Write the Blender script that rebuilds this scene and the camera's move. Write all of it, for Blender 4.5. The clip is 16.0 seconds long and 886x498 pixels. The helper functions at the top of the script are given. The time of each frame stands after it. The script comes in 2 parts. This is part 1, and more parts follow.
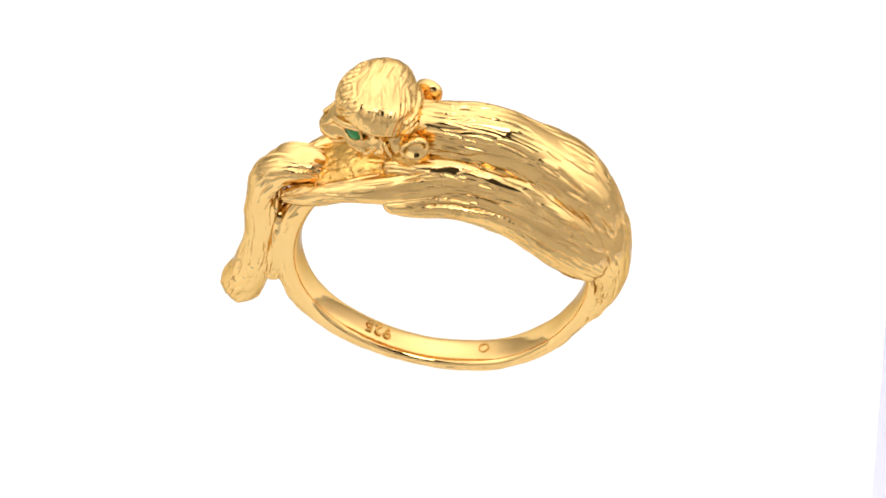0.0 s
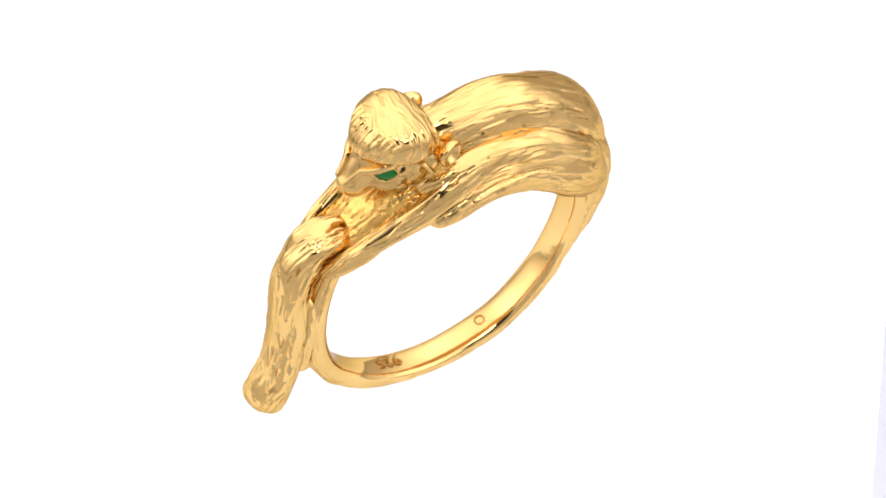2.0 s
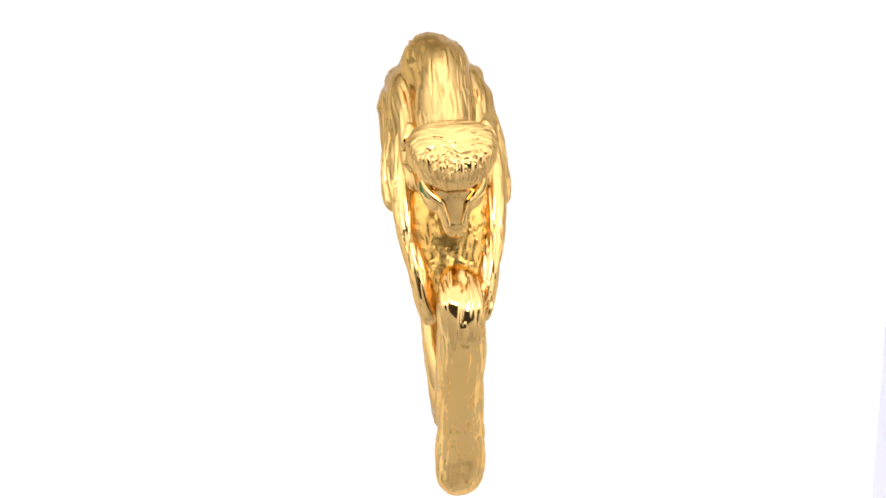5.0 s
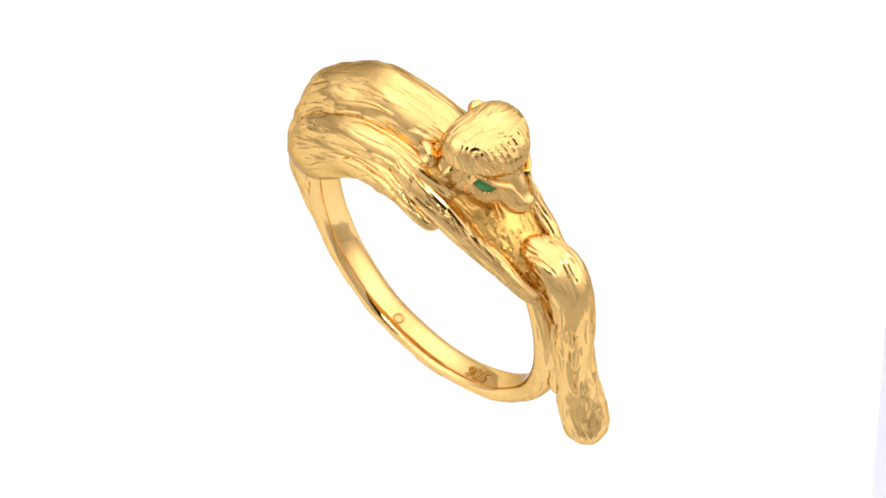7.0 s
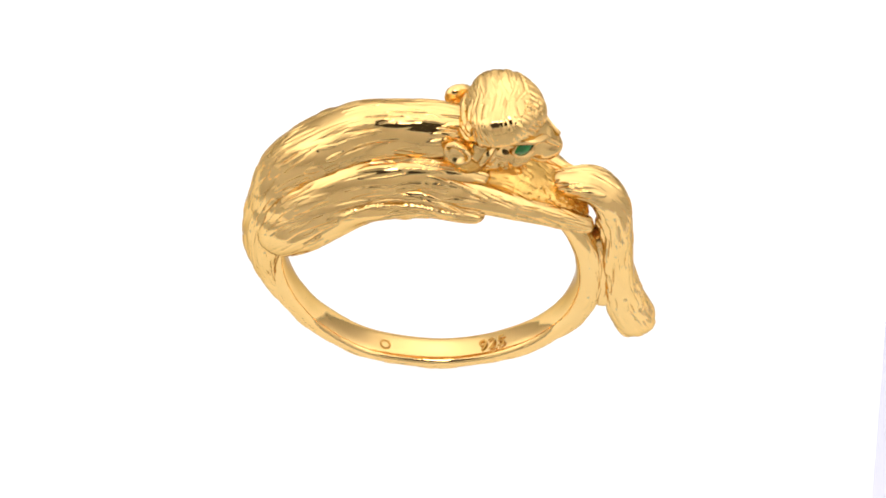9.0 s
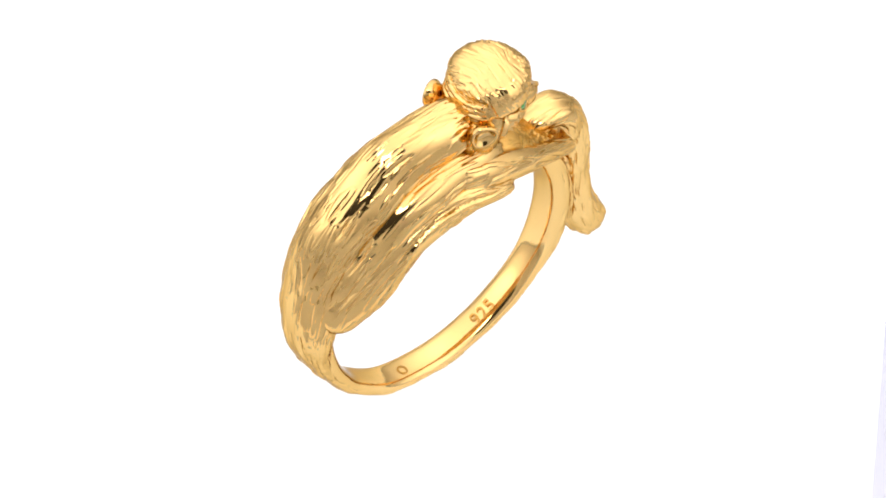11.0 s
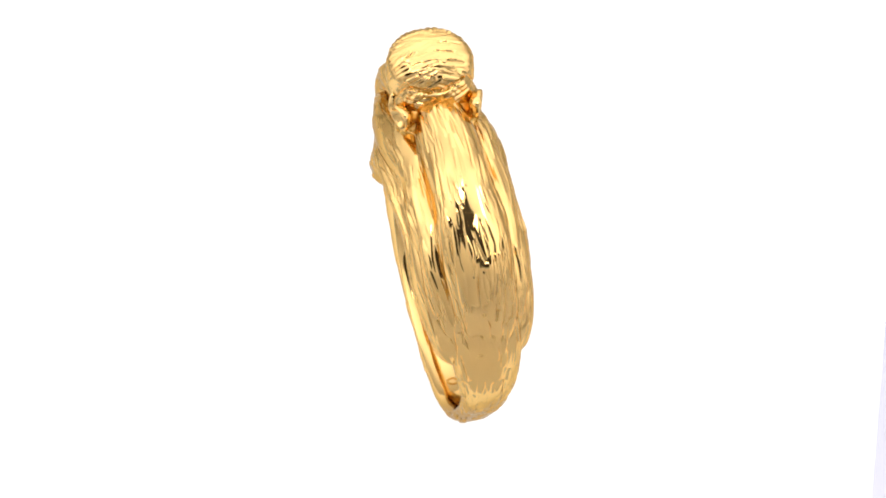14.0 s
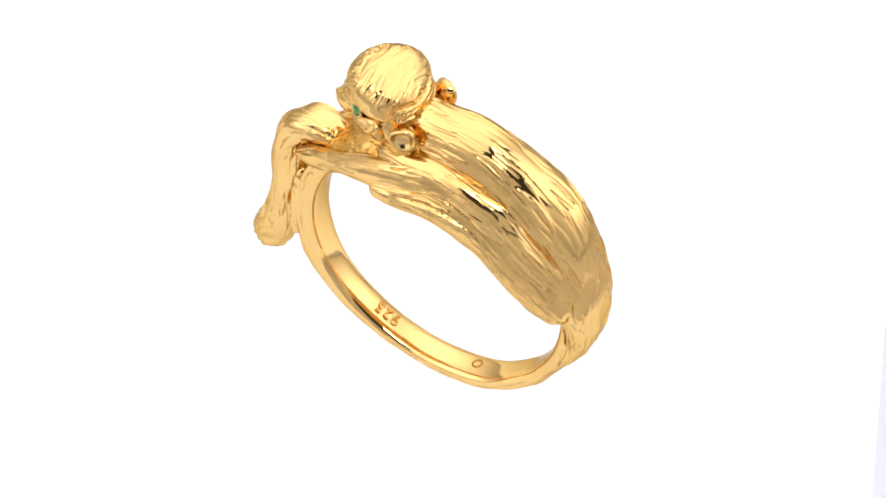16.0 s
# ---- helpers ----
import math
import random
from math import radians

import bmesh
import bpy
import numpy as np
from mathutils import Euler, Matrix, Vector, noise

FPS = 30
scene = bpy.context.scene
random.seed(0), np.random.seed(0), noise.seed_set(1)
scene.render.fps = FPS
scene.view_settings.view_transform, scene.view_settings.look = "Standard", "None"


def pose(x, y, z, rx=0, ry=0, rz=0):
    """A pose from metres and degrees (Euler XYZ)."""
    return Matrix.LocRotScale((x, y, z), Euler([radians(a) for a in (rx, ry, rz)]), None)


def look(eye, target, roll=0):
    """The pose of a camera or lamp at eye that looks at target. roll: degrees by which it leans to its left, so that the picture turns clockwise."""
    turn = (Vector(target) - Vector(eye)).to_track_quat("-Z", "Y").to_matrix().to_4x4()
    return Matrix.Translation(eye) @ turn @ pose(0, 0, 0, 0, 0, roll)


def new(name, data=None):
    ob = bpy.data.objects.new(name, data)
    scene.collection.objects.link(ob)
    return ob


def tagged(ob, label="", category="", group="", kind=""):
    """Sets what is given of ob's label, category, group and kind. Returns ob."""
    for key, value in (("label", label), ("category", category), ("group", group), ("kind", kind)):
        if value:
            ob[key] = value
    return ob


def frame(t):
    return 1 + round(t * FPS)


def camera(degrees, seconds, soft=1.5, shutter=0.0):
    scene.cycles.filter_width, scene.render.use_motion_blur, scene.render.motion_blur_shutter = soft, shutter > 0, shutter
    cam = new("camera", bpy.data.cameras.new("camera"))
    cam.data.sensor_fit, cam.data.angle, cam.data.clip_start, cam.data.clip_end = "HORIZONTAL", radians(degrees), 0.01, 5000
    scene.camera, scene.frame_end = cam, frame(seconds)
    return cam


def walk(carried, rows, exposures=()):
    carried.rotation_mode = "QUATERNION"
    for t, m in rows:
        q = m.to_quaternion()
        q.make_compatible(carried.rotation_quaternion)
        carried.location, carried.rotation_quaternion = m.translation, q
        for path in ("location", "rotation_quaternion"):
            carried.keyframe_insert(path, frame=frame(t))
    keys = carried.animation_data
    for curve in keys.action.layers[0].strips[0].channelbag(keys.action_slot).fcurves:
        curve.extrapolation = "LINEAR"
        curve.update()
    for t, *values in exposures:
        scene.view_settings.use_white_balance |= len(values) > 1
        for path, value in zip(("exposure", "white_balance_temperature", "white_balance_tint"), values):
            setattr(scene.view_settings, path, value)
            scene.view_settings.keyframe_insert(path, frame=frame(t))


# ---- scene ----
# The ring turns on a small white table with added glow, under a white dome; lengths of the ring are in units of U
# metres.
U = 0.000825
H = 12.72 * U            # height of the finger hole's axis point over the table
RATE, BACK = 21.05, 13.27     # degrees a second, and when the back faces the camera
CX, CZ = -0.2, -0.9      # centre of the finger hole

# ---- camera ----
cam = camera(19.77, 16.0, soft=1.9)
ELEV, PAN, ROLL = radians(50.1), radians(-0.07), 1.5
FORWARD = Vector((0, math.cos(ELEV), -math.sin(ELEV)))
EYE = FORWARD * (-180.0 * U) + Vector((0, 0, H))
AIM = EYE + FORWARD * math.cos(PAN) - Vector((math.sin(PAN), 0, 0))
walk(cam, [(0.0, look(EYE, AIM, ROLL)), (16.0, look(EYE, AIM, ROLL))])

# ---- world and light ----
world = bpy.data.worlds.new("world")
scene.world = world
world.use_nodes = True
world.node_tree.nodes["Background"].inputs[0].default_value = (0.05, 0.045, 0.04, 1)
world.node_tree.nodes["Background"].inputs[1].default_value = 1.0
scene.view_settings.exposure = 0.0


def unseen_lamp(x, y, z, size, power, colour=(1, 0.97, 0.93)):
    data = bpy.data.lights.new("unseen_lamp", "AREA")
    data.shape, data.size, data.energy, data.color = "DISK", size, power, colour
    ob = new("unseen_lamp", data)
    ob.matrix_world = look((x, y, z), (0, 0, H))
    return ob


# Lamps out of view, placed outside the dome to brighten its cloth.
unseen_lamp(-0.185, -0.01, 0.15, 0.09, 0.48)
unseen_lamp(0.185, -0.01, 0.15, 0.09, 0.48)
unseen_lamp(0.0, 0.17, 0.19, 0.12, 0.60)
unseen_lamp(0.0, -0.05, 0.26, 0.12, 0.42)
# Weak low front lamp, added to lift the reflections in the leg sides.
unseen_lamp(0.0, -0.23, 0.06, 0.10, 0.05)

# ---- materials ----


def material(name):
    mat = bpy.data.materials.new(name)
    mat.use_nodes = True
    return mat, mat.node_tree.nodes, mat.node_tree.links, mat.node_tree.nodes["Principled BSDF"]


def gold(name, rough, grain, tint=(0.84, 0.578, 0.25)):
    """Polished gold plate with fine hammering and faint dull patches."""
    mat, nodes, links, bsdf = material(name)
    bsdf.inputs["Metallic"].default_value = 1.0
    # Darkened edge tint stands in for dim surroundings reflected at grazing angles.
    bsdf.inputs["Specular Tint"].default_value = (0.52, 0.43, 0.33, 1)
    pos = nodes.new("ShaderNodeTexCoord")
    wide = nodes.new("ShaderNodeTexNoise")
    wide.inputs["Scale"].default_value, wide.inputs["Detail"].default_value = 260.0, 3.0
    links.new(pos.outputs["Object"], wide.inputs["Vector"])
    fine = nodes.new("ShaderNodeTexNoise")
    fine.inputs["Scale"].default_value, fine.inputs["Detail"].default_value = 2200.0, 4.0
    links.new(pos.outputs["Object"], fine.inputs["Vector"])
    ramp = nodes.new("ShaderNodeMapRange")
    ramp.inputs["To Min"].default_value, ramp.inputs["To Max"].default_value = rough * 0.7, rough * 1.5
    links.new(wide.outputs["Fac"], ramp.inputs["Value"])
    links.new(ramp.outputs["Result"], bsdf.inputs["Roughness"])
    mix = nodes.new("ShaderNodeMixRGB")
    mix.inputs[1].default_value = (*tint, 1)
    mix.inputs[2].default_value = (tint[0], tint[1] * 0.94, tint[2] * 0.82, 1)
    links.new(wide.outputs["Fac"], mix.inputs[0])
    links.new(mix.outputs[0], bsdf.inputs["Base Color"])
    bump = nodes.new("ShaderNodeBump")
    bump.inputs["Strength"].default_value, bump.inputs["Distance"].default_value = grain, 0.00006
    links.new(fine.outputs["Fac"], bump.inputs["Height"])
    links.new(bump.outputs["Normal"], bsdf.inputs["Normal"])
    return mat


GOLD = gold("chased_gold", 0.08, 0.12)
POLISH = gold("polished_gold", 0.07, 0.05)
# Darker tint paints in the shade of struck marks.
MARK_SHADE = gold("mark_shade_gold", 0.35, 0.6, (0.62, 0.36, 0.10))
# Rough stipple; its orange tint stands in for light bounced between the folds.
ROUGH_BOUNCE = gold("stippled_bounce_gold", 0.25, 1.0, (0.86, 0.54, 0.17))

GREEN, nodes, links, bsdf = material("green_stone")
bsdf.inputs["Base Color"].default_value = (0.006, 0.22, 0.03, 1)
bsdf.inputs["Roughness"].default_value = 0.12
bsdf.inputs["IOR"].default_value = 1.6

TABLE, nodes, links, bsdf = material("glowing_white_top")
bsdf.inputs["Base Color"].default_value = (0.1, 0.1, 0.1, 1)
bsdf.inputs["Roughness"].default_value = 0.4
# Glow added so that the top comes out pure white and shadowless.
bsdf.inputs["Emission Color"].default_value = (1, 1, 1, 1)
bsdf.inputs["Emission Strength"].default_value = 0.96

CARD, nodes, links, bsdf = material("pale_lavender_film")
bsdf.inputs["Base Color"].default_value = (0.80, 0.79, 0.90, 1)
bsdf.inputs["Roughness"].default_value = 0.5
clear = nodes.new("ShaderNodeBsdfTransparent")
clear.inputs["Color"].default_value = (0.90, 0.895, 0.95, 1)
sheet = nodes.new("ShaderNodeMixShader")
sheet.inputs[0].default_value = 0.94
links.new(bsdf.outputs[0], sheet.inputs[1])
links.new(clear.outputs[0], sheet.inputs[2])
links.new(sheet.outputs[0], nodes["Material Output"].inputs["Surface"])

DIM_SLAB, nodes, links, bsdf = material("grey_dim_slab")
bsdf.inputs["Base Color"].default_value = (0.45, 0.44, 0.425, 1)
bsdf.inputs["Roughness"].default_value = 0.6

CLOTH, nodes, links, bsdf = material("white_diffusion_cloth")
bsdf.inputs["Base Color"].default_value = (0.86, 0.85, 0.83, 1)
bsdf.inputs["Roughness"].default_value = 0.9
weave = nodes.new("ShaderNodeTexNoise")
weave.inputs["Scale"].default_value = 900.0
bump = nodes.new("ShaderNodeBump")
bump.inputs["Strength"].default_value, bump.inputs["Distance"].default_value = 0.2, 0.0002
links.new(weave.outputs["Fac"], bump.inputs["Height"])
links.new(bump.outputs["Normal"], bsdf.inputs["Normal"])
through_cloth = nodes.new("ShaderNodeBsdfTranslucent")
through_cloth.inputs["Color"].default_value = (0.93, 0.92, 0.90, 1)
both = nodes.new("ShaderNodeMixShader")
both.inputs[0].default_value = 0.55
links.new(bsdf.outputs[0], both.inputs[1])
links.new(through_cloth.outputs[0], both.inputs[2])
links.new(both.outputs[0], nodes["Material Output"].inputs["Surface"])

# ---- mesh helpers ----


def mesh_object(name, verts, faces, mat, parent=None, label="", smooth=True):
    me = bpy.data.meshes.new(name)
    me.from_pydata([tuple(v) for v in verts], [], faces)
    me.materials.append(mat)
    if smooth:
        me.polygons.foreach_set("use_smooth", [True] * len(me.polygons))
    me.update()
    ob = new(name, me)
    if parent is not None:
        ob.parent = parent
    if label:
        tagged(ob, label)
    return ob


def grid_faces(n, m):
    """Quads of n rings of m points, with a fan at both ends (two extra points at the end of the list)."""
    i, j = np.meshgrid(np.arange(n - 1), np.arange(m), indexing="ij")
    a, b = i * m + j, i * m + (j + 1) % m
    quads = np.stack([a, b, b + m, a + m], -1).reshape(-1, 4).tolist()
    first, last = n * m, n * m + 1
    quads += [[first, (k + 1) % m, k] for k in range(m)]
    quads += [[last, (n - 1) * m + k, (n - 1) * m + (k + 1) % m] for k in range(m)]
    return quads


def spline(rows, n):
    """Catmull-Rom through the rows, n even samples by chord length."""
    rows = np.array(rows, float)
    k = np.concatenate([[0], np.cumsum(np.linalg.norm(np.diff(rows[:, :3], axis=0), axis=1))])
    ext = np.vstack([2 * rows[0] - rows[1], rows, 2 * rows[-1] - rows[-2]])
    out = []
    for s in np.linspace(0, k[-1], n):
        i = min(np.searchsorted(k, s, side="right") - 1, len(rows) - 2)
        u = (s - k[i]) / (k[i + 1] - k[i])
        p0, p1, p2, p3 = ext[i:i + 4]
        out.append(0.5 * (2 * p1 + (p2 - p0) * u + (2 * p0 - 5 * p1 + 4 * p2 - p3) * u * u + (3 * p1 - p0 - 3 * p2 + p3) * u ** 3))
    return np.array(out)


def strokes(s, w, around, rng, count, length, width, depth, kind="lock", lean=0.10):
    """Chased hair over the unrolled surface, s along and w around, in units. lock: flat-topped raised ribbons, the highest wins; cut: narrow
    grooves, the deepest wins; fur: short soft bumps that add up."""
    d = np.zeros_like(s)
    s0, s1 = s.min(), s.max()
    for _ in range(count):
        cs, cw = rng.uniform(s0, s1), rng.uniform(0, 1)
        ln, wd = length * rng.uniform(0.5, 1.5), width * rng.uniform(0.65, 1.35)
        a, bend, dep = rng.normal(0, lean), rng.normal(0, 0.05), depth * rng.uniform(0.5, 1.2)
        x = s - cs
        near = np.abs(x[:, 0]) < ln
        if not near.any():
            continue
        xs = x[near]
        y = w[near] - cw * around[near]
        y = (y + around[near] / 2) % around[near] - around[near] / 2 - a * xs - bend * xs * xs
        taper = np.clip(1 - (xs / ln) ** 2, 0.0, 1)
        if kind == "lock":
            d[near] = np.maximum(d[near], dep * np.exp(-(y / (wd * (0.45 + 0.55 * taper))) ** 6) * taper ** 0.35)
        elif kind == "cut":
            d[near] = np.minimum(d[near], -dep * np.exp(-(y / wd) ** 2) * taper ** 0.7)
        else:
            d[near] += dep * rng.choice([1, 1, -1]) * np.exp(-(y / wd) ** 2) * taper ** 1.5
    return d


def limb(name, rows, mat, parent, seed=1, n=200, m=120, ends=(1.0, 1.0), square=2.0, marks=(), wave=0.06, label="", plain=False, seam=None):
    """A swept form. rows: x, y, z, half width across, half height in the ring's plane; ends: lengths over which the tips round off;
    marks: sets of strokes (count, length, width, depth, kind); plain: the side towards the finger stays smooth; seam: a hatched groove
    (degrees round, from, to, depth, width)."""
    rng = np.random.default_rng(seed)
    c = spline(rows, n)
    p, a, b = c[:, :3], c[:, 3], c[:, 4]
    t = np.gradient(p, axis=0)
    t /= np.linalg.norm(t, axis=1)[:, None]
    side = np.array([0, 1.0, 0]) - t * t[:, 1:2]
    side /= np.linalg.norm(side, axis=1)[:, None]
    out = np.cross(side, t)
    s = np.concatenate([[0], np.cumsum(np.linalg.norm(np.diff(p, axis=0), axis=1))])
    rnd = np.ones(n)
    if ends[0] > 0:
        rnd *= np.sqrt(np.clip(1 - np.clip(1 - s / ends[0], 0, 1) ** 2, 0.0004, 1))
    if ends[1] > 0:
        rnd *= np.sqrt(np.clip(1 - np.clip(1 - (s[-1] - s) / ends[1], 0, 1) ** 2, 0.0004, 1))
    a, b = a * rnd, b * rnd
    f = np.linspace(0, 2 * np.pi, m, endpoint=False)
    cf = np.sign(np.cos(f)) * np.abs(np.cos(f)) ** (2 / square)
    sf = np.sign(np.sin(f)) * np.abs(np.sin(f)) ** (2 / square)
    base = p[:, None, :] + side[:, None, :] * (a[:, None] * cf)[:, :, None] + out[:, None, :] * (b[:, None] * sf)[:, :, None]
    nrm = side[:, None, :] * (cf / np.maximum(a[:, None], 0.05))[:, :, None] + out[:, None, :] * (sf / np.maximum(b[:, None], 0.05))[:, :, None]
    nrm /= np.linalg.norm(nrm, axis=2)[:, :, None] + 1e-9
    around = (np.pi * (a + b))[:, None] * np.ones((1, m))
    w = around * (f / (2 * np.pi))[None, :]
    ss = s[:, None] * np.ones((1, m))
    d = np.zeros((n, m))
    for k in range(4):
        q = rng.integers(1, 4)
        d += wave * 0.5 * np.sin(q * f[None, :] + rng.uniform(0, 6) + ss * rng.uniform(0.3, 1.4))
    for mark in marks:
        d += strokes(ss, w, around, rng, *mark)
    if seam:
        round_at, start, stop, deep, wide = seam
        gap = np.abs((f[None, :] - radians(round_at) + np.pi) % (2 * np.pi) - np.pi) * (a + b)[:, None] / 2
        reach = np.clip((ss - start) / 1.5, 0, 1) * np.clip((stop - ss) / 2.5, 0, 1)
        d -= deep * reach * (1 + 0.12 * np.sin(ss * 17.0)) * np.exp(-(gap / wide) ** 2)
    d *= np.clip(rnd * 1.6 - 0.3, 0, 1)[:, None]
    if plain:
        hole = np.array([CX, 0, CZ]) - p
        hole /= np.linalg.norm(hole, axis=1)[:, None]
        d *= np.clip(0.9 - 2.5 * (nrm * hole[:, None, :]).sum(2), 0, 1)
    v = (base + nrm * d[:, :, None]).reshape(-1, 3)
    v = np.vstack([v, p[0], p[-1]]) * U
    return mesh_object(name, v, grid_faces(n, m), mat, parent, label)


def ball(name, centre, radii, mat, parent, seed=3, n=120, m=160, marks=(), shape=None, label=""):
    """A rounded form about an axis through its poles (x), with strokes from pole to pole."""
    rng = np.random.default_rng(seed)
    th = np.linspace(0.02, np.pi - 0.02, n)[:, None] * np.ones((1, m))
    f = np.ones((n, 1)) * np.linspace(0, 2 * np.pi, m, endpoint=False)[None, :]
    nx, ny, nz = np.cos(th), np.sin(th) * np.cos(f), np.sin(th) * np.sin(f)
    around = 2 * np.pi * np.sin(th) * np.mean(radii)
    d = np.zeros((n, m))
    for mark in marks:
        d += strokes(th * np.mean(radii), around * f / (2 * np.pi), around, rng, *mark)
    v = np.stack([nx * radii[0], ny * radii[1], nz * radii[2]], -1) + np.stack([nx, ny, nz], -1) * d[:, :, None]
    v = v.reshape(-1, 3)
    v = np.vstack([v, [[radii[0], 0, 0], [-radii[0], 0, 0]]])
    if shape:
        v = shape(v)
    v = (v + np.array(centre)) * U
    return mesh_object(name, v, grid_faces(n, m), mat, parent, label)


def polar(deg, r, y=0.0):
    return (CX + r * math.cos(radians(deg)), y, CZ + r * math.sin(radians(deg)))


# ---- table, card and dome ----


def slab(name, corners, z0, z1, mat):
    n = len(corners)
    v = [(x, y, z1) for x, y in corners] + [(x, y, z0) for x, y in corners]
    f = [list(range(n)), list(range(2 * n - 1, n - 1, -1))]
    f += [[i, i + n, (i + 1) % n + n, (i + 1) % n] for i in range(n)]
    return mesh_object(name, v, f, mat, smooth=False)


table = slab("floor", [(-0.045, -0.0165), (0.0305, -0.0165), (0.0423, 0.06), (-0.045, 0.06)], -0.006, 0.0, TABLE)
tagged(table, "white table top with added glow for a blown-out background", kind="structure")
film_sheet = slab("film_sheet", [(0.02486, -0.0163), (0.0303, -0.0163), (0.042, 0.0598), (0.0366, 0.0598)], 0.0002, 0.0005, CARD)
tagged(film_sheet, "pale lavender translucent film lying on the white table", "film sheet")
# Unseen slab below the table, added to dim what the gold reflects from low down.
dim_slab = slab("ground", [(-0.7, -0.7), (0.7, -0.7), (0.7, 0.7), (-0.7, 0.7)], -0.016, -0.0061, DIM_SLAB)
tagged(dim_slab, "unseen grey slab added to darken low reflections", kind="structure")


def dome():
    """White cloth dome over the table, with an open flap for the lens."""
    R, n, m = 0.138, 46, 120
    v = [(R * math.cos(e) * math.sin(a), -R * math.cos(e) * math.cos(a), R * math.sin(e))
         for e in [math.pi / 2 * i / n for i in range(n)] for a in [2 * math.pi * j / m for j in range(m)]]
    v.append((0, 0, R))
    faces = []
    for i in range(n):
        e = 90 * (i + 0.5) / n
        for j in range(m):
            a = 360 * (j + 0.5) / m
            a = a - 360 if a > 180 else a
            if 42 < e < 74 and abs(a) < 46:
                continue
            k, k2 = i * m + j, i * m + (j + 1) % m
            faces.append([k, k + m, k2 + m, k2] if i < n - 1 else [k, n * m, k2])
    ob = mesh_object("ceiling", v, faces, CLOTH)
    tagged(ob, "white diffusion cloth dome with an open flap", kind="structure")


dome()

# ---- the ring ----
ring = new("ring")
tagged(ring, "yellow gold monkey wrap ring with green stone eyes", "ring")


def band():
    rows = []
    for deg, inner, half, thick in ((164, 10.45, 1.2, 0.8), (178, 10.25, 1.4, 0.9), (192, 10.1, 1.42, 0.84), (206, 10.05, 1.36, 0.7), (222, 10.15, 1.32, 0.62), (245, 10.45, 1.28, 0.56), (270, 10.55, 1.25, 0.54),
                                    (290, 10.7, 1.25, 0.58), (308, 10.85, 1.28, 0.68), (322, 10.9, 1.3, 0.8), (335, 10.8, 1.45, 0.95), (350, 10.5, 1.5, 1.0), (365, 10.2, 1.45, 0.95),
                                    (378, 10.0, 1.3, 0.9), (390, 9.9, 1.1, 0.8)):
        x, y, z = polar(deg, inner + thick)
        rows.append((x, 0.25 * max(0.0, math.sin(radians(deg - 200) * 0.9)), z, half, thick))
    limb("band", rows, GOLD, ring, 11, 700, 170, (0.6, 0.6), 2.7, ((230, 1.2, 0.16, 0.075), (240, 1.0, 0.055, 0.10, "cut")), 0.05, plain=True)


def arc(rows):
    """Rows along the ring's plane from angle, half width, inner and outer radius, and a shift to the side."""
    out = []
    for deg, half, inner, outer, *side in rows:
        x, y, z = polar(deg, (inner + outer) / 2)
        out.append((x, side[0] if side else 0.0, z, half, (outer - inner) / 2))
    return out


def torso():
    limb("torso", arc(((66, 1.5, 9.8, 12.6), (72, 1.75, 9.8, 13.9), (80, 1.9, 9.9, 15.0), (92, 2.05, 10.0, 15.5), (108, 2.2, 10.1, 15.9), (124, 2.4, 10.2, 15.75),
                       (138, 2.35, 10.6, 15.3), (150, 1.95, 10.8, 14.3), (161, 1.5, 10.8, 13.2), (170, 1.1, 10.8, 12.2))), GOLD, ring, 21, 460, 440, (1.2, 1.6), 2.15,
         ((70, 1.5, 0.36, 0.055), (210, 1.0, 0.16, 0.07), (190, 0.95, 0.06, 0.085, "cut")), 0.08)
    limb("rump", arc(((128, 2.0, 10.3, 13.9), (142, 2.3, 10.4, 14.4), (156, 2.4, 10.4, 14.05), (170, 2.15, 10.5, 13.4), (182, 1.65, 10.5, 12.6), (193, 1.35, 10.4, 12.0), (200, 1.15, 10.3, 11.5))),
         GOLD, ring, 22, 300, 300, (1.0, 0.4), 2.1, ((40, 1.4, 0.34, 0.06), (120, 1.0, 0.17, 0.08), (90, 0.9, 0.06, 0.09, "cut")), 0.06)


def flank(sign):
    limb("flank", arc(((70, 0.9, 9.4, 12.0, 1.9 * sign), (80, 1.2, 9.6, 12.7, 2.1 * sign), (96, 1.3, 9.8, 13.0, 2.25 * sign), (116, 1.35, 9.9, 13.3, 2.3 * sign), (136, 1.3, 10.2, 13.4, 2.2 * sign),
                       (149, 1.1, 10.4, 13.2, 1.95 * sign), (158, 0.85, 10.5, 12.8, 1.5 * sign))), GOLD, ring, 26 + sign, 320, 220, (1.0, 1.2), 2.0,
         ((30, 1.6, 0.32, 0.06), (75, 1.2, 0.15, 0.07), (90, 1.1, 0.06, 0.09, "cut")), 0.06)


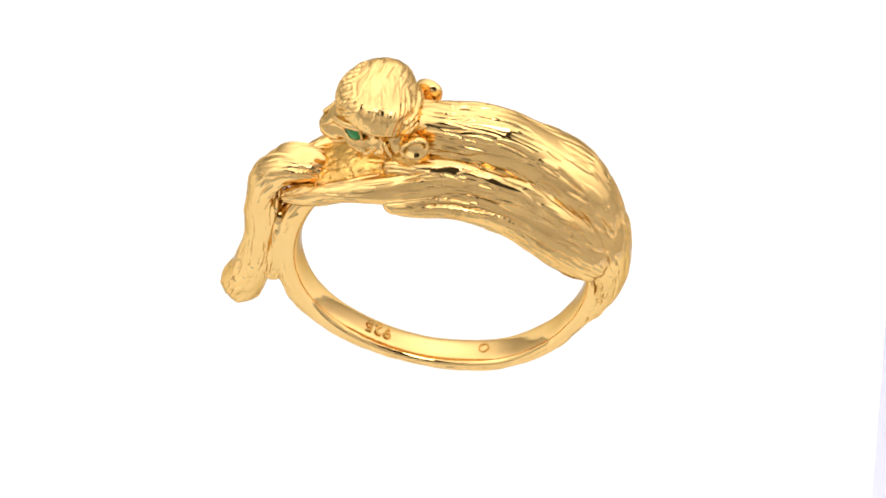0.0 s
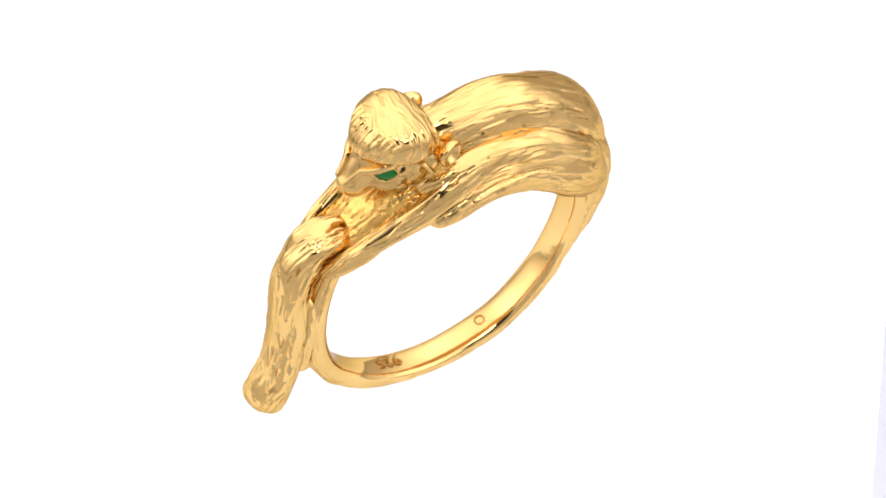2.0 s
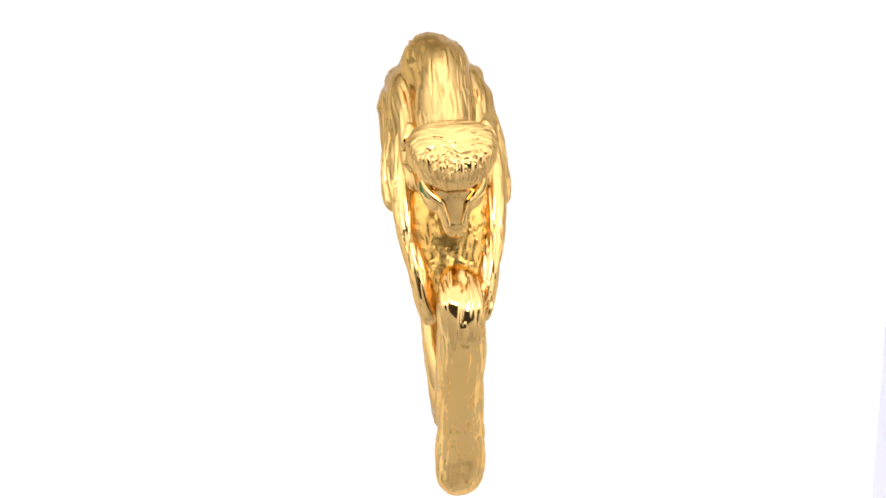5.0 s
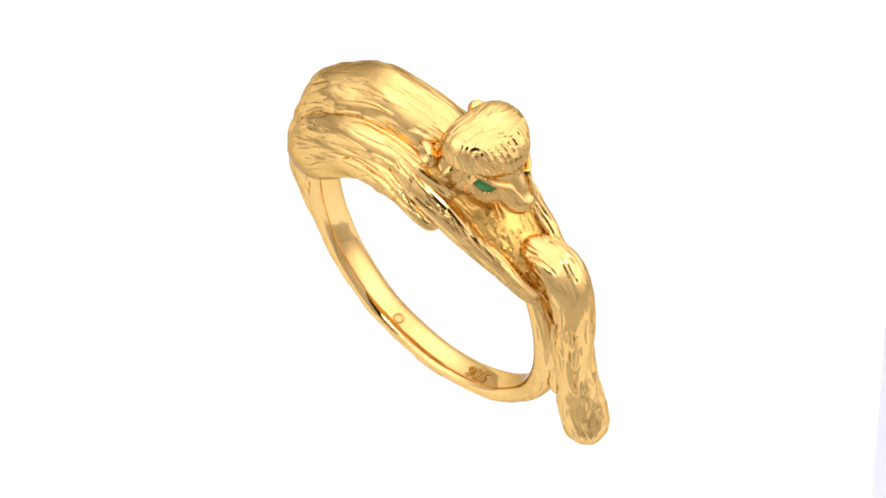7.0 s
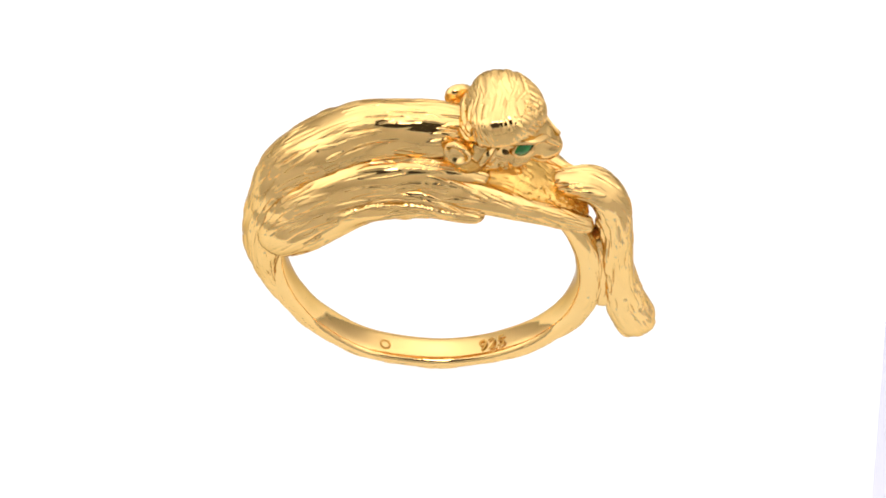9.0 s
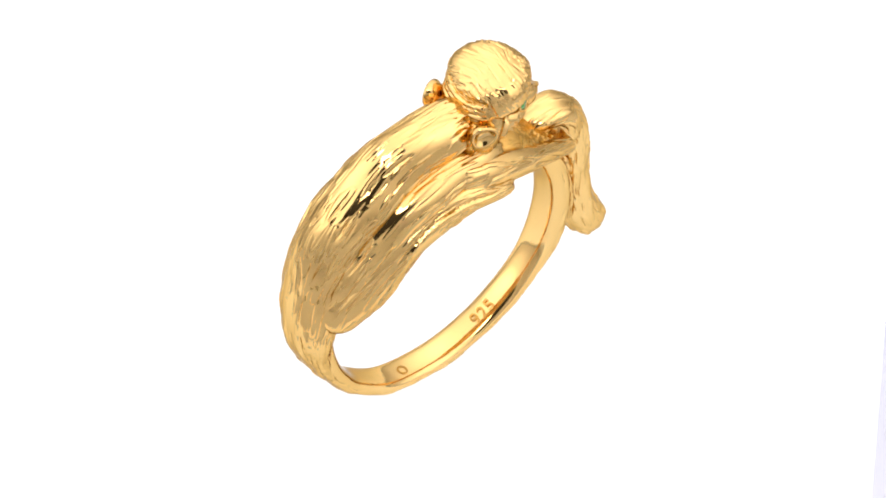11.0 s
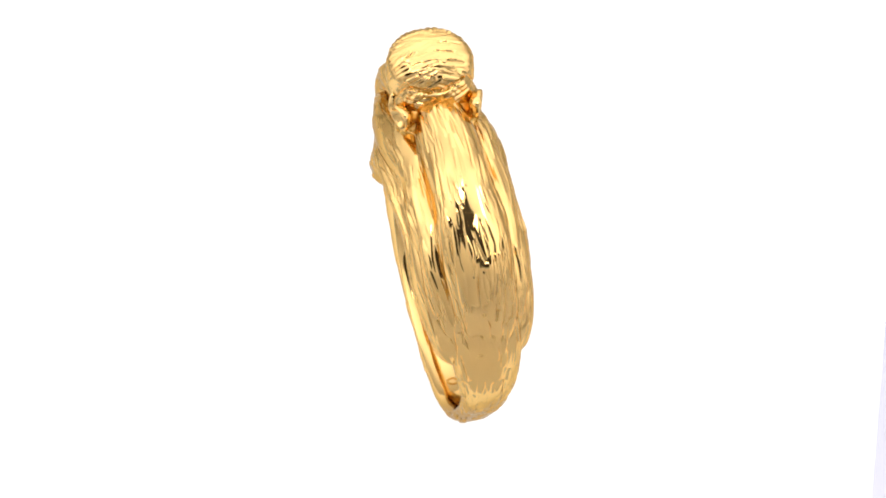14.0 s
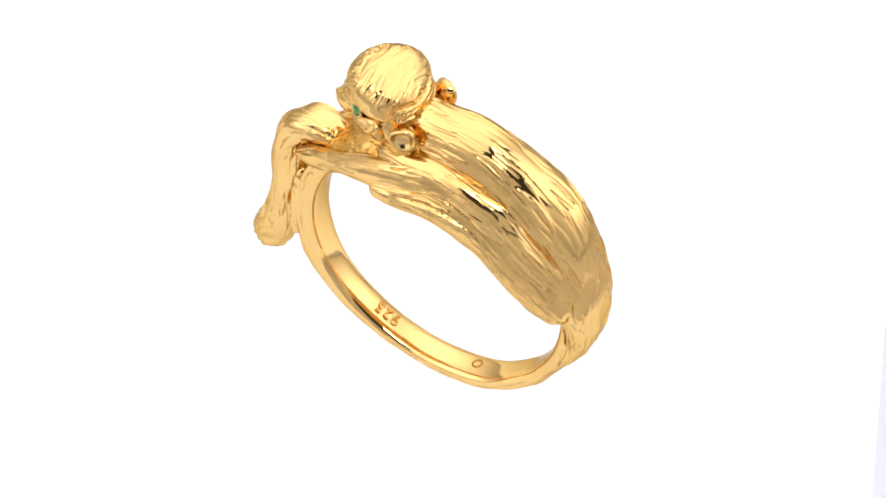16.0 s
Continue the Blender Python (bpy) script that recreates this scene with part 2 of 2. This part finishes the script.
def leg(sign):
    rows = [(3.4, 3.55, 7.95, 0.55, 0.65), (1.9, 3.55, 8.45, 0.8, 0.95), (-1.5, 3.25, 9.0, 0.95, 1.35), (-4.8, 2.93, 8.3, 1.15, 1.65),
            (-7.5, 2.65, 6.6, 1.45, 2.0), (-9.8, 2.05, 4.4, 1.6, 2.1), (-11.4, 1.4, 2.0, 1.35, 1.4)]
    limb("leg", [(x, y * sign, z, a, b) for x, y, z, a, b in rows], GOLD, ring, 31 if sign > 0 else 32, 340, 220, (0.7, 1.6), 2.0,
         ((30, 1.6, 0.34, 0.06), (85, 1.2, 0.16, 0.07), (95, 1.2, 0.06, 0.09, "cut")), 0.06, seam=(25 if sign > 0 else 155, 2.2, 11.0, 0.22, 0.13))


def arm(sign):
    rows = [(-1.5, 2.6, 10.3, 1.0, 1.5), (1.6, 3.0, 9.6, 1.0, 1.4), (4.6, 2.9, 8.55, 0.85, 0.98), (7.2, 2.55, 7.25, 0.7, 0.82), (9.3, 2.05, 5.9, 0.65, 0.82), (10.9, 1.55, 4.95, 0.55, 0.56)]
    limb("arm", [(x, y * sign, z, a, b) for x, y, z, a, b in rows], GOLD, ring, 41 if sign > 0 else 42, 260, 180, (1.0, 0.6), 2.0,
         ((55, 1.1, 0.14, 0.07), (60, 1.0, 0.06, 0.085, "cut")), 0.05)


def chest():
    rows = [(2.5, 0, 10.0, 2.6, 1.3), (5.0, 0, 8.9, 2.5, 1.2), (7.4, 0, 7.2, 2.1, 0.9), (9.4, 0, 5.6, 1.6, 0.7), (10.6, 0, 4.6, 1.2, 0.5)]
    limb("chest", rows, ROUGH_BOUNCE, ring, 51, 260, 220, (0.8, 0.8), 2.0, ((420, 0.28, 0.08, 0.08, "fur"), (60, 0.8, 0.06, 0.09, "cut")), 0.06)


def neck():
    """Rough folds of fur between the ears and the shoulders."""
    ball("neck", (2.0, 0, 11.8), (1.9, 2.85, 1.9), ROUGH_BOUNCE, ring, 55, 150, 220, ((170, 0.5, 0.08, 0.10, "fur"), (160, 0.3, 0.08, 0.08, "fur")))


def tail():
    rows = [(7.9, 0.3, 6.6, 1.2, 0.9), (9.3, 0.3, 7.0, 1.35, 1.05), (11.0, 0.3, 6.8, 1.5, 1.15), (12.2, 0.3, 5.3, 1.5, 1.2), (12.7, 0.3, 2.5, 1.5, 1.2), (12.9, 0.3, -0.6, 1.5, 1.25),
            (13.4, 0.3, -3.3, 1.55, 1.3), (14.1, 0.2, -5.7, 1.68, 1.45), (15.45, 0.1, -8.3, 1.7, 1.45)]
    limb("tail", rows, GOLD, ring, 61, 400, 220, (0.8, 1.7), 2.2, ((30, 1.1, 0.34, 0.07), (95, 1.0, 0.17, 0.09), (110, 0.9, 0.065, 0.12, "cut")), 0.09)
    web = [(11.3, 0.3, 2.3, 1.0, 0.8), (11.6, 0.3, 0.2, 1.3, 1.0), (11.9, 0.3, -2.5, 1.35, 1.1), (12.3, 0.3, -5.3, 1.15, 1.0)]
    limb("web", web, GOLD, ring, 62, 160, 140, (0.8, 0.8), 2.0, ((40, 0.8, 0.14, 0.07), (40, 0.7, 0.05, 0.09, "cut")), 0.05)


SKULL = np.array([4.4, 0.0, 13.1])
# centre, half sizes and squareness of the rounded lumps that make the head
LUMPS = [((4.5, 0, 14.45), (2.6, 2.82, 1.84), 3.2), ((5.5, 0, 13.35), (1.65, 1.7, 1.35), 2.0), ((6.5, 0, 12.2), (1.4, 0.9, 1.3), 2.0),
         ((7.1, 0, 11.1), (1.2, 0.95, 1.05), 2.2), ((7.95, 0, 11.35), (0.5, 0.62, 0.5), 2.0), ((4.9, 0.9, 11.5), (1.5, 1.1, 1.2), 2.0),
         ((4.9, -0.9, 11.5), (1.5, 1.1, 1.2), 2.0), ((3.3, 0, 11.5), (1.9, 2.2, 1.8), 2.0), ((2.75, 0, 12.9), (1.5, 2.8, 1.6), 2.3)]
EYES = ((5.82, 1.62, 12.76), (5.82, -1.62, 12.76))


def head_field(p):
    """Under zero inside the head: a smooth union of the lumps."""
    total = 0.0
    for c, r, e in LUMPS:
        off = (p - np.array(c)) / np.array(r)
        if e > 2.5:        # the cap is flat underneath and wider behind
            off[:, 1] /= np.clip(1 - 0.085 * (p[:, 0] - c[0]), 0.5, 1.15)
            off[:, 2] = np.where(off[:, 2] < 0, off[:, 2] * 2.0, off[:, 2])
        off = np.abs(off)
        q = np.sqrt(off[:, 0] ** 2 + np.power(off[:, 1] ** e + off[:, 2] ** e, 2 / e))
        total = total + np.exp(-5.2 * (q - 1) * min(r))
    return -np.log(total + 1e-30)


def head_radius(d):
    """How far the head reaches from SKULL along the unit vectors d."""
    lo, hi = np.full(len(d), 0.3), np.full(len(d), 7.0)
    for _ in range(22):
        mid = (lo + hi) / 2
        inside = head_field(SKULL + d * mid[:, None]) < 0
        lo, hi = np.where(inside, mid, lo), np.where(inside, hi, mid)
    return (lo + hi) / 2


def along(p, line):
    """Distance of the points p from a line of points."""
    best = np.full(len(p), 1e9)
    line = np.array(line, float)
    for a, b in zip(line[:-1], line[1:]):
        ab = b - a
        u = np.clip(((p - a) @ ab) / (ab @ ab), 0, 1)
        best = np.minimum(best, np.linalg.norm(p - a - u[:, None] * ab, axis=1))
    return best


def on_skin(line, steps=6):
    """A line of points drawn out onto the head's surface."""
    line = np.array(line, float)
    pts = [line[0]]
    for a, b in zip(line[:-1], line[1:]):
        pts += [a + (b - a) * (k + 1) / steps for k in range(steps)]
    d = np.array(pts) - SKULL
    d /= np.linalg.norm(d, axis=1)[:, None]
    return SKULL + d * head_radius(d)[:, None]


BROW = [(7.8, 0.4, 12.0), (7.0, 0.85, 13.0), (5.9, 1.9, 13.6), (4.3, 2.85, 13.7), (3.3, 3.1, 13.2), (2.9, 3.0, 12.4), (3.1, 2.9, 11.6)]


def head():
    rng = np.random.default_rng(71)
    n, m = 300, 420
    th = np.linspace(0.01, np.pi - 0.01, n)[:, None] * np.ones((1, m))
    f = np.ones((n, 1)) * np.linspace(0, 2 * np.pi, m, endpoint=False)[None, :]
    d = np.stack([np.cos(th), np.sin(th) * np.cos(f), np.sin(th) * np.sin(f)], -1).reshape(-1, 3)
    d = np.vstack([d, [[1, 0, 0], [-1, 0, 0]]])
    p = SKULL + d * head_radius(d)[:, None]
    lift = np.zeros(len(p))

    def line_lift(line, depth, width, power=2, steps=6):
        pts = on_skin(line, steps)
        mid, reach = pts.mean(0), np.linalg.norm(pts - pts.mean(0), axis=1).max() + width * 2.5
        near = np.nonzero(((p - mid) ** 2).sum(1) < reach * reach)[0]
        out = np.zeros(len(p))
        out[near] = depth * np.exp(-(along(p[near], pts) / width) ** power)
        return out

    # the cap of hair stands proud of the smooth face, with an edge of pointed locks
    az = np.arctan2(p[:, 1], p[:, 0] - 3.2)
    edge = 13.95 + 0.16 * np.abs((az * 5.5) % 2 - 1) * (np.abs(az) < 2.0) - 0.9 * np.clip(np.abs(az) - 1.9, 0, 0.7)
    edge = edge + 0.12 * np.cos(az * 2.0)
    lift += 0.14 / (1 + np.exp(-(p[:, 2] - edge) / 0.05))
    for sg in (1, -1):
        flip = [(x, y * sg, z) for x, y, z in BROW]
        lift += line_lift(flip, 0.12, 0.28)
        way = np.array(EYES[0 if sg > 0 else 1]) - SKULL
        reach = np.linalg.norm(way)
        skin = head_radius(way[None] / reach)[0]
        lift -= (max(skin - reach, 0) + 0.08) * np.exp(-(np.linalg.norm((p - SKULL - way / reach * skin) * np.array([0.75, 1, 1.15]), axis=1) / 0.75) ** 4)
        lift += line_lift([(8.3, 0.05 * sg, 10.75), (7.5, 0.8 * sg, 10.55), (6.2, 1.7 * sg, 10.8), (5.4, 2.3 * sg, 11.2)], -0.26, 0.14)
        lift -= 0.22 * np.exp(-(np.linalg.norm(p - np.array([8.4, 0.3 * sg, 11.3]), axis=1) / 0.16) ** 2)
        lift += line_lift([(6.8, 1.0 * sg, 11.6), (5.5, 1.9 * sg, 11.7), (4.2, 2.6 * sg, 12.0)], 0.18, 0.3)
    # forelock: a fan of short pointed locks over the forehead
    locks = np.zeros(len(p))
    for k in range(13):
        y = -2.1 + 4.2 * k / 12 + rng.uniform(-0.08, 0.08)
        tip = (7.0 - 0.45 * abs(y), y * 0.72, 13.75 + 0.12 * abs(y) + rng.uniform(-0.15, 0.15))
        root = (5.9 - 0.3 * abs(y), y * 1.1, 15.6)
        locks = np.maximum(locks, line_lift([root, tip], rng.uniform(0.07, 0.11), 0.13, 4, 5))
    # a deep parting across the back of the head, between two folds
    lift += line_lift([(2.0, -2.0, 15.1), (1.65, -0.5, 14.75), (1.65, 0.5, 14.75), (2.0, 2.0, 15.1)], -0.24, 0.13)
    for k, z in enumerate((14.35, 14.0, 13.65)):
        lift += line_lift([(1.9 + 0.1 * k, -2.1, z + 0.3), (1.55, 0, z), (1.9 + 0.1 * k, 2.1, z + 0.3)], 0.06, 0.12, 4)
    # rows of hair over the crown
    crown, size = np.array(LUMPS[0][0]), np.array(LUMPS[0][1])
    grooves = np.zeros(len(p))
    for _ in range(380):
        v = rng.normal(0, 1, 3)
        v /= np.linalg.norm(v)
        if v[2] < -0.05 or v[0] > 0.86:
            continue
        q = crown + v * size
        t = np.cross(v, np.array([0.85, 0.30 * np.sign(v[1]), 0.45])) + rng.normal(0, 0.09, 3)
        t -= v * (t @ v)
        t /= np.linalg.norm(t) + 1e-6
        half = rng.uniform(0.3, 0.75)
        if rng.random() < 0.55:
            locks = np.maximum(locks, line_lift([q - t * half, q + t * half], rng.uniform(0.03, 0.045), rng.uniform(0.10, 0.14), 4, 4))
        else:
            grooves = np.minimum(grooves, line_lift([q - t * half, q + t * half], -rng.uniform(0.04, 0.07), rng.uniform(0.055, 0.075), 2, 4))
    lift += locks + grooves
    # rough hair under the chin and at the nape
    for _ in range(420):
        v = rng.normal(0, 1, 3)
        v /= np.linalg.norm(v)
        if v[2] > -0.45 or v[0] > 0.3:
            continue
        q = SKULL + v * head_radius(v[None])[0]
        lift += line_lift([q, q + rng.normal(0, 0.25, 3)], rng.choice([-0.11, 0.10]), rng.uniform(0.08, 0.14), 2, 2)
    p = p + d * lift[:, None]
    skull = mesh_object("head", p * U, grid_faces(n, m), GOLD, ring, "gold monkey head with a chased cap of hair")
    for sg in (1, -1):
        ear(sg, skull)
        eye(sg, skull)
        brow(sg, skull)


def brow(sg, skull):
    """A raised wire over the eye, from the nose to a curl before the ear."""
    line = on_skin([(x, y * sg, z) for x, y, z in BROW], 3)
    out = line - SKULL
    line = line + out / np.linalg.norm(out, axis=1)[:, None] * 0.2
    n = len(line)
    rows = [(*p, 0.18 + 0.09 * math.sin(math.pi * min(1, (i + 2) / n)), 0.18 + 0.09 * math.sin(math.pi * min(1, (i + 2) / n))) for i, p in enumerate(line)]
    limb("brow", rows, GOLD, skull, 85 + sg, 120, 24, (0.2, 0.2), 2.0, (), 0.03)


def ear(sg, skull):
    """A cupped ear: a dished disc inside a rounded rim."""
    m = 64
    v, R = [], 0.95
    rng = np.random.default_rng(90 + sg)
    prof = [(0.0, -0.4), (0.25, -0.38), (0.5, -0.28), (0.66, -0.1), (0.78, 0.14), (0.9, 0.24), (1.0, 0.2), (1.05, 0.06), (1.05, -0.12), (0.98, -0.36), (0.8, -0.7), (0.3, -0.9)]
    wob = [1 + 0.05 * math.sin(3 * 2 * math.pi * j / m + 1) + rng.normal(0, 0.01) for j in range(m)]
    for r, h in prof[1:]:
        for j in range(m):
            a = 2 * math.pi * j / m
            v.append((R * r * wob[j] * math.cos(a), h * 0.75, R * 0.95 * r * wob[j] * math.sin(a)))
    v += [(0, -0.3, 0), (0, -0.68, 0)]
    rot = Matrix.Rotation(radians(22), 3, "Z")
    v = [rot @ Vector(p) + Vector((1.4, 2.72, 13.15)) for p in v]
    v = [Vector((p.x, p.y * sg, p.z)) * U for p in v]
    f = grid_faces(len(prof) - 1, m)
    if sg > 0:
        f = [q[::-1] for q in f]
    mesh_object("ear", v, f, GOLD, skull)


def eye(sg, skull):
    """A marquise stone in a thin raised setting."""
    n = 40
    c = Vector(EYES[0 if sg > 0 else 1])
    ax = Vector((0.72, -0.66 * sg, -0.12)).normalized()
    nrm = Vector((0.60, 0.72 * sg, 0.32)).normalized()
    ax = (ax - nrm * ax.dot(nrm)).normalized()
    up = nrm.cross(ax).normalized()
    up = up if up.z > 0 else -up
    v = []
    for s, h in ((1.0, 0.0), (0.86, 0.13), (0.5, 0.24)):
        for j in range(n):
            a = 2 * math.pi * j / n
            v.append((c + ax * (0.84 * s * math.cos(a)) + up * (0.52 * s * math.sin(a) * (0.4 + 0.6 * abs(math.sin(a)))) + nrm * h) * U)
    v += [c * U, (c + nrm * 0.27) * U]
    mesh_object("eye", v, grid_faces(3, n), GREEN, skull, "green marquise stone")
    rim = [tuple(c + ax * (0.93 * math.cos(a)) + up * (0.61 * math.sin(a) * (0.4 + 0.6 * abs(math.sin(a)))) + nrm * 0.06) + (0.1, 0.1)
           for a in [2 * math.pi * j / 24 for j in range(25)]]
    limb("eye_rim", rim, POLISH, skull, 80, 96, 12, (0, 0), 2.0, (), 0.0)


def stamp():
    """The fineness number and a maker's ring, laid inside the band in gold darkened like shaded cuts."""
    text = bpy.data.curves.new("stamp", "FONT")
    text.body, text.size, text.align_x, text.align_y = "925", 1.45, "CENTER", "CENTER"
    text.extrude, text.resolution_u = 0.03, 4
    tmp = new("stamp", text)
    bpy.context.view_layer.update()
    me = bpy.data.meshes.new_from_object(tmp.evaluated_get(bpy.context.evaluated_depsgraph_get()))
    bpy.data.objects.remove(tmp)
    r0 = 10.62
    for v in me.vertices:
        a = radians(296) + v.co.x / r0
        rr = r0 - v.co.z
        v.co = Vector((CX + rr * math.cos(a), v.co.y, CZ + rr * math.sin(a))) * U
    me.materials.append(MARK_SHADE)
    new("stamp", me).parent = ring
    rows = []
    for k in range(25):
        q = 2 * math.pi * k / 24
        a = radians(252) + 0.36 * math.cos(q) / r0
        rows.append((CX + 10.45 * math.cos(a), 0.36 * math.sin(q), CZ + 10.45 * math.sin(a), 0.08, 0.08))
    limb("stamp", rows, MARK_SHADE, ring, 95, 72, 10, (0, 0), 2.0, (), 0.0)


band()
torso()
for side_sign in (1, -1):
    flank(side_sign)
    leg(side_sign)
    arm(side_sign)
chest()
neck()
tail()
head()
stamp()


def motions():
    """The ring turns with the table, about twenty degrees a second, not quite true to its axis."""
    rows = []
    for k in range(33):
        t = k / 2
        turn = 90 + RATE * (t - BACK)
        sway = -0.22 * U * math.cos(radians(2 * turn + 35))
        drift = U * (0.06 * math.sin(radians(2 * turn)) - 0.15 * math.cos(radians(turn)))
        rows.append((t, pose(sway, drift, H, -0.4, 0, turn) @ Matrix.Translation((-0.25 * U, -0.03 * U, 0))))
    walk(ring, rows)


motions()
